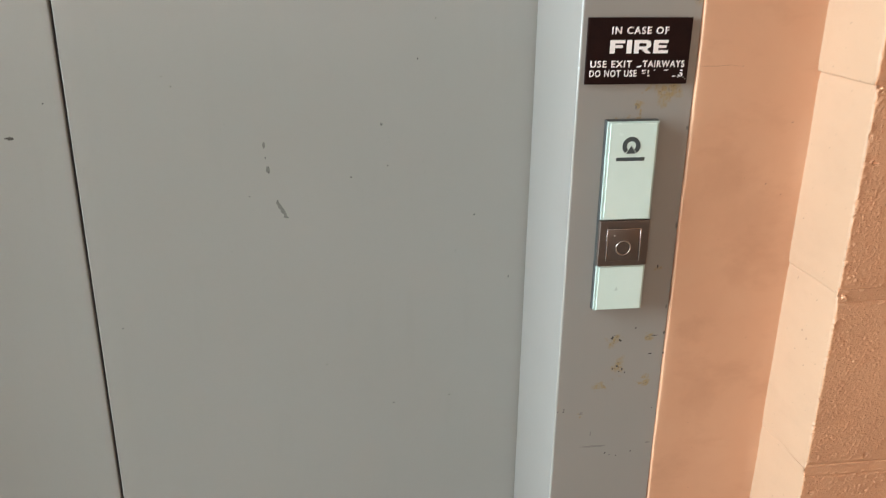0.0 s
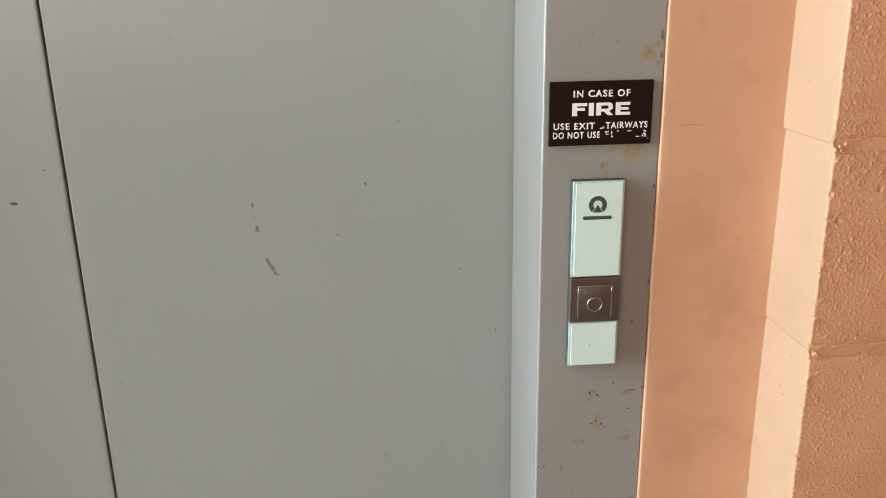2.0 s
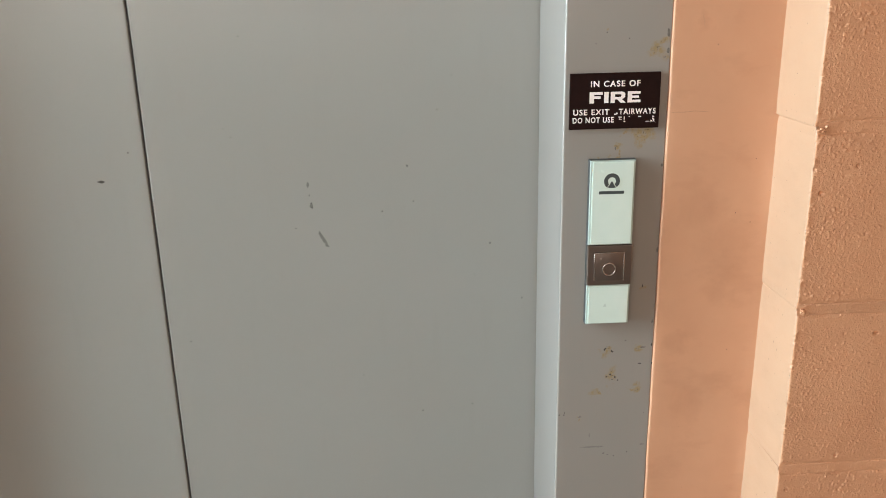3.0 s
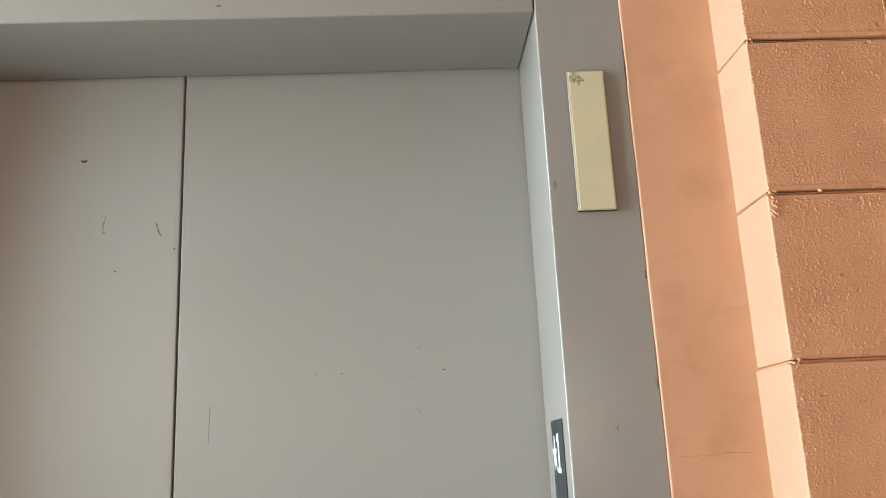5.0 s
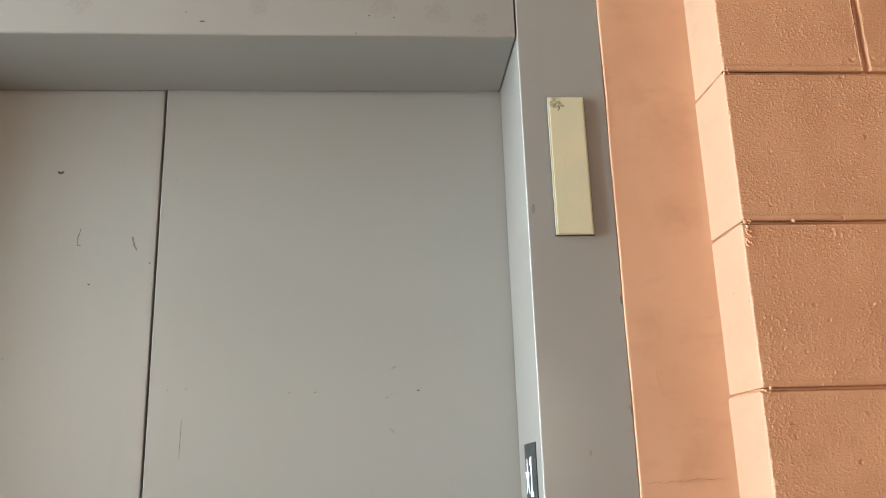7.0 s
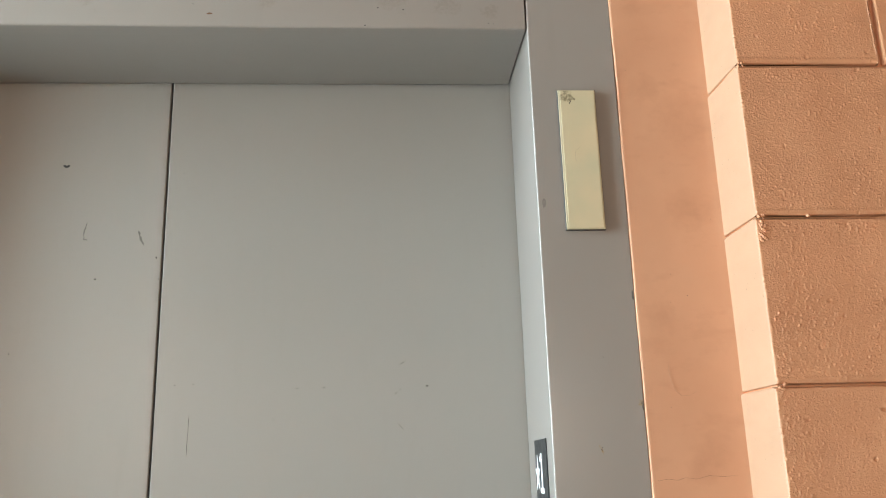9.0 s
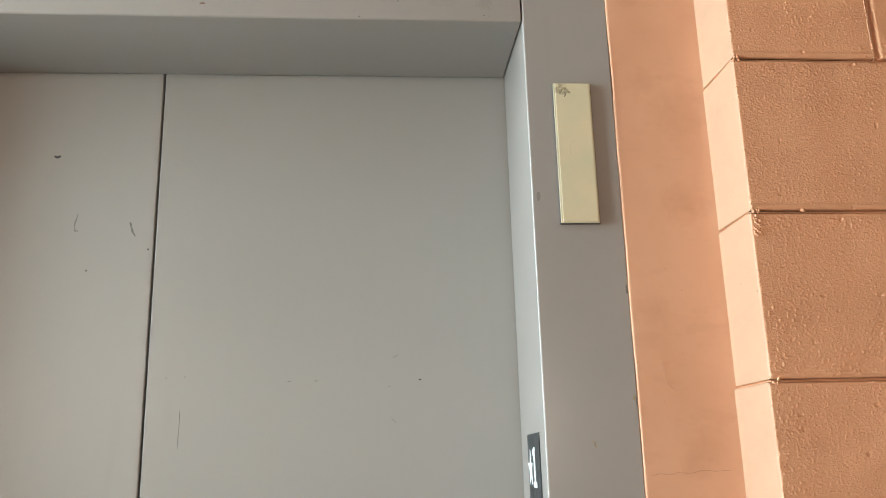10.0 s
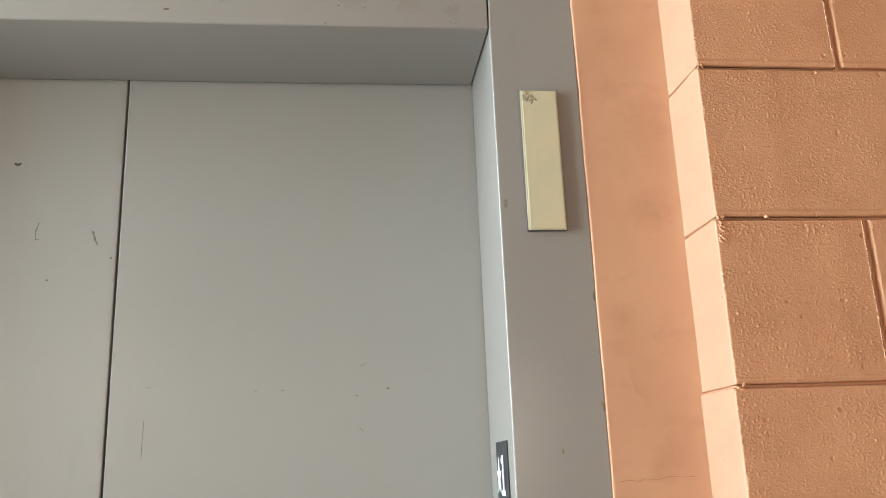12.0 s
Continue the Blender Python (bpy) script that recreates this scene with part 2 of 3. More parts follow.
def streak(points, width, y, seed=0, depth=0.0003):
    """A thin uneven line through points (x, z) on an upright face."""
    rnd = random.Random(seed)
    fine = []
    for (ax, az), (bx, bz) in zip(points, points[1:]):
        for k in range(4):
            fine.append((ax + (bx - ax) * k / 4, az + (bz - az) * k / 4))
    fine.append(points[-1])
    up, low = [], []
    for i, (x, z) in enumerate(fine):
        a, b = fine[max(i - 1, 0)], fine[min(i + 1, len(fine) - 1)]
        d = Vector((b[0] - a[0], b[1] - a[1])).normalized()
        w = width * rnd.uniform(0.35, 1.0) * (0.3 if i in (0, len(fine) - 1) else 1) / 2
        off = rnd.uniform(-0.3, 0.3) * width
        up.append((x - d.y * (w + off), z + d.x * (w + off)))
        low.append((x + d.y * (w - off), z - d.x * (w - off)))
    return slab(up + low[::-1], y, depth)


def fleck(x, z, rx, rz, y, seed, n=11, depth=0.0003):
    rnd = random.Random(seed)
    return slab([(x + rx * rnd.uniform(0.55, 1.1) * math.cos(i * math.tau / n), z + rz * rnd.uniform(0.55, 1.1) * math.sin(i * math.tau / n)) for i in range(n)], y, depth)


# ---- the setting: walls, floor, soffit ----
DOOR_Y, JAMB, FACE, REVEAL_X = 0.175, 0.118, -0.095, 0.248
WEST = -1.05


def structure(name, bm, material, label, category):
    return tagged(part(name, bm, material), label, category, kind="structure")


structure("floor", box(-2.6, 2.7, -7.0, 0.3, -0.12, 0.0), CONCRETE, "worn grey concrete floor of the lift landing", "floor")
structure("ceiling", box(-2.6, 2.7, -7.0, 0.5, 3.2, 3.55), SOFFIT, "pale painted soffit over the lift landing", "ceiling")
structure("wall_south", joined(box(-2.6, 2.7, -7.0, -6.8, 0.0, 1.3), box(-2.6, 2.7, -7.0, -6.8, 2.5, 3.2), box(1.6, 2.7, -7.0, -6.8, 1.3, 2.5)), CONCRETE, "grey concrete parapet and beam at the open far end", "wall")
structure("wall_east", box(2.5, 2.7, -6.8, -0.1, 0.0, 3.2), FAR_WALL, "peach painted wall closing the landing", "wall")
structure("wall_southwest", joined(box(-2.6, -2.4, -3.3, -1.1, 0.0, 3.2), box(-2.6, -2.4, -6.0, -3.3, 0.0, 1.45), box(-2.6, -2.4, -6.0, -3.3, 2.75, 3.2), box(-2.6, -2.4, -6.8, -6.0, 0.0, 3.2)), FAR_WALL, "peach painted wall with a wide opening to the daylight", "wall")
structure("ground", box(-900, 900, -900, 900, -0.5, -0.13), EARTH, "sunlit grey paving outside the landing", "ground")
structure("wall_west", box(-2.6, WEST - 0.25, -0.095, 0.4, 0.0, 3.4), FAR_WALL, "peach painted block wall beside the lift", "wall")
structure("wall_shaft", box(WEST - 0.25, 0.25, 0.24, 0.4, 0.0, 3.4), CONCRETE, "concrete wall of the lift shaft", "wall")


def rough_noise(x, z, seed):
    """Height of the block's painted face: smooth, with single grains standing out of the paint in patches."""
    p = Vector((x, z, seed * 7.3))
    h = 0.0003 * noise.noise(p * 14) + 0.00016 * noise.noise(p * 75)
    patch = min(1.0, max(0.45, 0.65 + 1.0 * noise.noise(p * 19 + Vector((2, 8, 1)))))
    grain = noise.noise(p * 400 + Vector((9, 4, 0)))
    if grain > 0.27:
        h += 0.0038 * patch * min(grain - 0.27, 0.2)
    lump = noise.noise(p * 260 + Vector((5, 1, 6)))
    if lump > 0.52:
        h += 0.0046 * patch * min(lump - 0.52, 0.2)
    pit = noise.noise(p * 110 + Vector((3, 17, 5)))
    if pit > 0.62:
        h -= 0.010 * (pit - 0.62)
    return h


def rough_block(x0, x1, z0, z1, seed, end=False, step=0.001):
    """A block with a rough front; end: its smoother end face shows on the reveal."""
    def line(a, b, s):
        n = max(2, round((b - a) / s))
        return [a + (b - a) * i / n for i in range(n + 1)]
    # profile round the corner: (x, y, how much of the roughness pushes x, y)
    cols = []
    if end:
        lean = 0.0012 + 0.0016 * min(1.0, max(0.0, (z0 - 1.7) / 0.1))
        cols = [(x0 - lean * (1 - i / 17), -0.003 - (i / 17) * 0.0885, -0.2, 0.0) for i in range(18)]
        cols += [(x0 + 0.0002, FACE + 0.0016, -0.25, -0.5), (x0 + 0.0009, FACE + 0.0004, -0.3, -1.0), (x0 + 0.0017, FACE, 0.0, -1.0)]
        fx = line(x0 + 0.0035, x1, step)
    else:
        cols += [(x0, FACE + 0.02, 0, 0), (x0, FACE + 0.0045, 0, -0.4), (x0 + 0.0012, FACE + 0.002, 0, -0.7)]
        fx = line(x0 + 0.004, x1, step)
    cols += [(x, FACE, 0.0, -1.0) for x in fx[:-2]]
    cols += [(x1 - 0.0045, FACE, 0, -1.0), (x1 - 0.0014, FACE + 0.0016, 0, -0.7), (x1, FACE + 0.0045, 0, -0.4), (x1, FACE + 0.02, 0, 0)]
    rows = line(z0, z1, step)
    rows = [z0, z0 + 0.0008] + [z for z in rows[1:-1]] + [z1 - 0.0008, z1]
    bm = bmesh.new()
    grid = []
    for z in rows:
        line_v = []
        low, high = z - z0, z1 - z
        filled = z < 1.55
        if filled:
            sink = 0.0022 * max(0.0, 1 - min(high, low) / 0.0085) ** 0.8
        else:
            sink = 0.006 * max(0.0, 1 - high / 0.003) ** 1.6 + 0.006 * max(0.0, 1 - low / 0.0012) ** 2
        ridge = (0.0 if filled else 0.0012) * math.exp(-((low - 0.0055) / 0.003) ** 2)
        for i, (x, y, kx, ky) in enumerate(cols):
            u = x + (0 if ky else y * 1.0)
            h = rough_noise(u, z, seed) * (1.0 if ky else 0.3)
            near = -1 < x - x0 < 0.003 and end and ky
            if near:
                h += (1.15 if filled else 0.6) * (0.0014 * noise.noise(Vector((z * 95, seed, 3))) + 0.0020 * noise.noise(Vector((z * 310, seed, 5))) * max(0.0, 0.5 + 2 * noise.noise(Vector((z * 34, seed, 7))))) + 0.0008 * abs(noise.noise(Vector((z * 420, seed, 9))))
            wave = 0.0008 * noise.noise(Vector((u * 18, z0 * 3, 2)))
            line_v.append(bm.verts.new((x + kx * h + (sink * 0.3 if kx and not ky else 0), y + ky * (h + (ridge + wave) * (1 if ky < -0.9 else 0)) + (sink if ky else 0), z + (wave if 0.002 < low < 0.03 else 0))))
        grid.append(line_v)
    for a, b in zip(grid, grid[1:]):
        for i in range(len(a) - 1):
            f = bm.faces.new((a[i], a[i + 1], b[i + 1], b[i]))
            # reveal and corner take the darkened copy of the block paint
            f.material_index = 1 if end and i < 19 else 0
    for row in (grid[0], grid[-1]):
        try:
            bm.faces.new(row if row is grid[-1] else row[::-1])
        except ValueError:
            pass
    return bm


wall_n = structure("wall_north", joined(box(REVEAL_X + 0.0013, 2.7, FACE + 0.0062, 0.24, 0.0, 3.4), box(JAMB + 0.004, REVEAL_X + 0.0013, 0.004, 0.24, 0.0, 3.4)), BLOCK, "peach painted concrete block wall with a return beside the lift", "wall")
structure("wall_above", box(WEST - 0.25, JAMB + 0.004, -0.004, 0.24, 2.30, 3.4), PLASTER, "smooth peach painted plaster above the lift doorway", "wall")
structure("wall_jamb", box(WEST - 0.25, WEST - JAMB - 0.001, -0.004, 0.24, 0.0, 2.30), PLASTER, "smooth peach painted plaster beside the lift doorway", "wall")


# plaster strip between the steel frame and the block return
def plaster_strip():
    bm = bmesh.new()
    xs = [JAMB + 0.0007, JAMB + 0.0008, JAMB + 0.0010, JAMB + 0.0014] + [JAMB + 0.004 + i * (REVEAL_X - JAMB - 0.002) / 14 for i in range(15)]
    grid = []
    n = 330
    for k in range(n + 1):
        z = 3.4 * k / n
        edge = 0.0011 * noise.noise(Vector((z * 9, 1, 0))) + 0.0006 * noise.noise(Vector((z * 38, 4, 0)))
        row = []
        for i, x in enumerate(xs):
            y = (0.006, -0.0020, -0.0029, -0.0032)[i] if i < 4 else -0.0032 + 0.0006 * noise.noise(Vector((x * 14, z * 7, 5)))
            if i >= len(xs) - 2:
                y += (-0.0009, -0.0025)[i - len(xs) + 2] * (0.5 + noise.noise(Vector((z * 11, 8, i))))
            row.append(bm.verts.new((x + (edge if i < 4 else 0), y, z)))
        grid.append(row)
    for a, b in zip(grid, grid[1:]):
        for i in range(len(xs) - 1):
            bm.faces.new((a[i], a[i + 1], b[i + 1], b[i]))
    return bm


plaster = part("wall_plaster", plaster_strip(), PLASTER, None, smooth=True)
tagged(plaster, "smooth peach painted plaster strip with smudges and hairline cracks", "wall", kind="structure")
PY = -0.0044
part("hairline_crack", streak([(0.126, 1.5225), (0.139, 1.5245), (0.150, 1.5225), (0.160, 1.5255), (0.174, 1.5235), (0.19, 1.527), (0.208, 1.5255), (0.226, 1.526)], 0.0006, PY, 1), CRACK, plaster, "dark hairline crack")
part("hairline_crack", streak([(0.121, 1.2265), (0.135, 1.2262), (0.15, 1.2272), (0.162, 1.2262)], 0.0004, PY, 2), CRACK, plaster, "faint hairline crack")
part("scratch", streak([(0.152, 1.662), (0.153, 1.645), (0.158, 1.63), (0.166, 1.6235), (0.176, 1.6235), (0.186, 1.6295)], 0.0007, PY, 3), SMUDGE, plaster, "curved rub mark")
part("scratch", streak([(0.1515, 1.332), (0.153, 1.322), (0.155, 1.318)], 0.0016, PY, 4), SMUDGE, plaster, "short rub mark")
for i, (x, z, w) in enumerate(((0.206, 1.106, 0.0006), (0.164, 1.226, 0.0004), (0.186, 1.75, 0.0006), (0.17, 1.30, 0.0005), (0.21, 0.93, 0.0006), (0.225, 1.17, 0.0005))):
    part("speck", fleck(x, z, w, w, PY, i), SCUFF, plaster)

# ---- steel lift door frame ----
frame_ob = base_of("lift_door_frame", "taupe painted steel lift door frame with rust spots and chips", "door frame")


def folded(x0, x1, z0, z1, r=0.0023):
    """A sheet-steel jamb: a face to the front and a return into the opening at x0, with a folded corner."""
    s = 1 if x1 > x0 else -1
    prof = [(x1, 0.03), (x1, 0.0006), (x1, 0.0004), (x1 - s * 0.0004, 0.0), (x1 - s * 0.0008, 0.0)]
    prof += [(x0 + (x1 - x0) * k / 8, 0.0) for k in range(7, 0, -1)] + [(x0 + s * (r + 0.0008), 0.0)]
    prof += [(x0 + s * (r - r * math.sin(a)), r - r * math.cos(a)) for a in [i * math.pi / 12 for i in range(7)]]
    prof += [(x0, r + 0.0008)] + [(x0, r + (DOOR_Y - 0.004 - r) * k / 6) for k in range(1, 7)]
    prof += [(x0, DOOR_Y - 0.0036), (x0 + s * 0.0006, DOOR_Y - 0.0033), (x0 + s * 0.03, DOOR_Y - 0.0033)]
    bm = bmesh.new()
    zs = [z0 + (z1 - z0) * k / 40 for k in range(41)]
    rows = []
    for z in zs:
        dent = 0.0004 * noise.noise(Vector((z * 5, x0 * 3, 1)))
        rows.append([bm.verts.new((x + dent * (y > 0.003), y + dent * (y < 0.001), z)) for x, y in prof])
    for a, b in zip(rows, rows[1:]):
        for i in range(len(prof) - 1):
            f = (a[i], a[i + 1], b[i + 1], b[i])
            bm.faces.new(f if s < 0 else f[::-1])
    bm.normal_update()
    bmesh.ops.solidify(bm, geom=bm.faces[:], thickness=0.0015)
    return bm


part("jamb", folded(0.0, JAMB, 0.0, 2.29), GREY_FRAME, frame_ob, "taupe jamb with rust spots", True)
part("jamb", folded(WEST, WEST - JAMB, 0.0, 2.29), GREY_HEAD, frame_ob, smooth=True)


def header():
    r = 0.003
    prof = [(0.03, 2.29), (0.0, 2.29)] + [(0.0, 2.1318 + (2.29 - 2.1318) * k / 5) for k in range(4, 0, -1)]
    prof += [(0.0, 2.1318 + r + 0.0008)]
    prof += [(r - r * math.cos(a), 2.1318 + r - r * math.sin(a)) for a in [i * math.pi / 12 for i in range(7)]]
    prof += [(r + (DOOR_Y - 0.004 - r) * k / 5, 2.1318) for k in range(1, 6)]
    prof += [(DOOR_Y - 0.0036, 2.1318), (DOOR_Y - 0.0033, 2.1324), (DOOR_Y - 0.0033, 2.165)]
    bm = bmesh.new()
    rows = []
    steps = [0.0, 0.0006, 0.0012] + [k / 30 for k in range(1, 30)] + [0.9988, 0.9994, 1.0]
    for k in steps:
        x = WEST + 0.002 + (-WEST - 0.004) * k
        dent = 0.0005 * noise.noise(Vector((x * 4, 7, 1)))
        rows.append([bm.verts.new((x, y, z + dent * (y > 0.001))) for y, z in prof])
    for a, b in zip(rows, rows[1:]):
        for i in range(len(prof) - 1):
            bm.faces.new((a[i], a[i + 1], b[i + 1], b[i]))
    bmesh.ops.recalc_face_normals(bm, faces=bm.faces[:])
    bmesh.ops.solidify(bm, geom=bm.faces[:], thickness=0.0015)
    return bm


CHIP = plain("bare_chip", (0.14, 0.12, 0.105), 0.5, vary=0.4, scale=300)
for i, (x, z, rx, rz, m) in enumerate(((0.1150, 1.3135, 0.0022, 0.0055, CHIP), (0.1155, 1.2945, 0.0018, 0.004, CHIP), (0.112, 1.2875, 0.0018, 0.0007, CHIP), (0.0715, 1.3085, 0.0008, 0.0008, SCUFF), (0.0465, 1.3155, 0.0009, 0.0007, SCUFF), (0.0345, 1.3035, 0.0006, 0.0006, SCUFF),
        (0.116, 1.752, 0.0016, 0.007, CHIP), (0.1165, 1.612, 0.0012, 0.006, CHIP), (0.116, 1.165, 0.0012, 0.003, CHIP), (0.1165, 1.062, 0.0012, 0.004, CHIP), (0.101, 1.017, 0.0008, 0.0028, SCUFF), (0.1155, 0.97, 0.001, 0.003, CHIP), (0.106, 0.936, 0.0045, 0.0006, SCUFF), (0.1165, 0.939, 0.001, 0.0022, SCUFF),
        (0.0580, 0.9345, 0.0013, 0.0013, SCUFF), (0.0668, 0.9325, 0.0013, 0.0012, SCUFF), (0.0665, 0.9005, 0.0015, 0.0015, SCUFF), (0.0725, 0.8965, 0.0012, 0.0018, SCUFF), (0.0615, 0.8975, 0.0011, 0.0012, SCUFF), (0.0692, 0.8935, 0.001, 0.0008, SCUFF), (0.0095, 0.846, 0.0012, 0.0007, SCUFF), (0.0098, 0.849, 0.0006, 0.001, SCUFF),
        (0.03, 0.8435, 0.0022, 0.0006, CHIP), (0.0618, 1.5635, 0.0012, 0.0006, SCUFF), (0.0605, 1.5612, 0.001, 0.0006, SCUFF), (0.0715, 1.674, 0.0006, 0.0006, SCUFF), (0.0608, 1.1865, 0.0009, 0.0028, CHIP),
        (0.0617, 0.7886, 0.0011, 0.001, SCUFF), (0.0671, 0.786, 0.0009, 0.0007, SCUFF), (0.0751, 0.7839, 0.0009, 0.0008, SCUFF), (0.0922, 0.789, 0.0008, 0.0008, SCUFF), (0.0032, 0.8462, 0.0006, 0.0014, SCUFF), (0.0838, 0.9459, 0.0009, 0.0009, SCUFF), (0.1027, 0.9141, 0.0022, 0.0009, SCUFF), (0.0588, 0.9361, 0.0014, 0.0014, SCUFF), (0.0678, 0.9314, 0.0014, 0.0012, SCUFF), (0.0759, 0.8921, 0.001, 0.0013, SCUFF), (0.0607, 0.9381, 0.0006, 0.0006, SCUFF), (0.1119, 0.845, 0.0006, 0.0008, SCUFF), (0.1181, 0.914, 0.0008, 0.0016, SCUFF))):
    part("paint_chip", fleck(x, z, rx, rz, -0.0003, i + 60), m, frame_ob)
GREY_SMUDGE = plain("grey_smudge", (0.205, 0.178, 0.158), 0.5, vary=0.25, scale=250)
for i, (x, z, rx, rz) in enumerate(((0.0489, 0.7985, 0.017, 0.0013), (0.0299, 0.8417, 0.0028, 0.0009), (0.0427, 0.8156, 0.001, 0.004), (0.1118, 0.7993, 0.004, 0.0009))):
    part("smudge", fleck(x, z, rx, rz, -0.00025, i + 40, 16), GREY_SMUDGE, frame_ob, "faint grey smear")
part("smudge", fleck(0.0085, 1.8765, 0.0032, 0.0085, -0.00025, 5, 14), GREY_SMUDGE, frame_ob, "faint dark smudge")
for i, (x, z, rx, rz) in enumerate(((-0.4344, 2.1512, 0.0048, 0.0016), (-0.2243, 2.1352, 0.0016, 0.0009), (-0.2064, 2.1626, 0.0012, 0.001), (-0.1715, 2.1601, 0.0014, 0.0009), (-0.4571, 2.1655, 0.0014, 0.0008), (-0.0535, 2.1402, 0.0013, 0.0006), (-0.0465, 2.1392, 0.001, 0.0006))):
    part("paint_chip", fleck(x, z, rx, rz, -0.0003, i + 90), plain("rust_fleck", (0.16, 0.075, 0.03), 0.7, vary=0.4, scale=300) if i == 0 else SCUFF, frame_ob)
part("header", header(), GREY_HEAD, frame_ob, "taupe header with small chips", True)

# ---- the two sliding panels ----
SEAM = -0.5245


def panel(x0, x1):
    bm = box(x0, x1, DOOR_Y, DOOR_Y + 0.03, 0.012, 2.17, 0.0022, 3)
    return bm


doors = []
for x0, x1, tag in ((SEAM + 0.0013, 0.03, "satin grey painted steel lift door panel with small scuffs, closed"), (WEST - 0.03, SEAM - 0.0013, "satin grey painted steel lift door panel with rub marks, closed")):
    d = base_of("lift_door", tag, "lift door", group="lift door panels")
    part("panel", panel(x0, x1), GREY_DOOR, d, smooth=False)
    doors.append(d)
part("rubber_edge", box(SEAM - 0.0012, SEAM + 0.0012, DOOR_Y + 0.006, DOOR_Y + 0.026, 0.012, 2.165), SHADOW, doors[1], "black rubber strip")
SY = DOOR_Y - 0.00025
for i, (x, z, rx, rz, pale) in enumerate((
        (-0.5867, 1.1275, 0.0055, 0.0022, 0), (-0.5467, 1.1656, 0.0014, 0.001, 0), (-0.4193, 1.1936, 0.0008, 0.0006, 0), (-0.4102, 1.1825, 0.0009, 0.0006, 0), (-0.3135, 1.1148, 0.0022, 0.0045, 1),
        (-0.3124, 1.0997, 0.0012, 0.002, 1), (-0.3104, 1.0856, 0.0028, 0.006, 1), (-0.3099, 1.0881, 0.0008, 0.001, 0), (-0.3096, 1.0826, 0.0008, 0.001, 0), (-0.3335, 1.0534, 0.0014, 0.0006, 0), (-0.2146, 1.0742, 0.0013, 0.0012, 0),
        (-0.1712, 1.0872, 0.001, 0.001, 0), (-0.1783, 1.1367, 0.0016, 0.002, 1), (-0.1359, 1.2114, 0.0011, 0.0009, 0), (-0.1156, 1.2558, 0.0008, 0.0007, 0), (-0.0660, 1.0234, 0.0016, 0.0016, 1),
        (-0.0883, 0.9770, 0.001, 0.0007, 0), (-0.2517, 0.8278, 0.001, 0.0007, 0), (-0.1670, 0.7660, 0.0014, 0.0009, 0), (-0.0933, 0.7736, 0.0014, 0.001, 1), (-0.4949, 0.8913, 0.0014, 0.0012, 1),
        (-0.0205, 0.9394, 0.001, 0.002, 1), (-0.3883, 1.3115, 0.0008, 0.0008, 0), (-0.1369, 1.3003, 0.0007, 0.0007, 0), (-0.5332, 1.8549, 0.0013, 0.0018, 0), (-0.5284, 1.8229, 0.0009, 0.001, 0),
        (-0.6180, 1.8236, 0.0020, 0.0013, 0), (-0.4999, 1.9850, 0.0008, 0.0007, 0), (-0.4710, 1.6698, 0.0018, 0.0009, 1), (-0.4970, 1.6687, 0.0014, 0.0008, 1), (-0.3265, 1.6610, 0.003, 0.0006, 1),
        (-0.2893, 1.6610, 0.0024, 0.0006, 0), (-0.1418, 1.6602, 0.0026, 0.0011, 0), (-0.1864, 1.6511, 0.0016, 0.0006, 0), (-0.1803, 1.6561, 0.0008, 0.0005, 0), (-0.3588, 1.6186, 0.0008, 0.0012, 1),
        (-0.0548, 1.8361, 0.0008, 0.0006, 0), (-0.7278, 1.7173, 0.0012, 0.0012, 0))):
    part("scuff", fleck(x, z, rx, rz, SY, i + 3), SCUFF_PALE if pale else SCUFF, doors[0] if x > SEAM else doors[1])
for i, (pts, w, pale, k) in enumerate((
        ([(-0.3023, 1.0483), (-0.2973, 1.0372), (-0.2912, 1.0251)], 0.0055, 1, 0), ([(-0.4753, 1.6266), (-0.4758, 1.5974), (-0.4765, 1.5713)], 0.0008, 0, 0), ([(-0.1803, 1.6915), (-0.1762, 1.6945), (-0.1732, 1.6955)], 0.0009, 0, 0),
        ([(-0.1834, 1.6077), (-0.1793, 1.6036), (-0.1773, 1.6006)], 0.0008, 0, 0), ([(-0.6350, 1.9093), (-0.6385, 1.8973), (-0.6391, 1.8833), (-0.6336, 1.8824)], 0.0022, 1, 1), ([(-0.5620, 1.8957), (-0.5580, 1.8858), (-0.5521, 1.8738)], 0.0035, 1, 1))):
    part("rub_mark", streak(pts, w, SY, i), SCUFF_PALE if pale else SCUFF, doors[k])


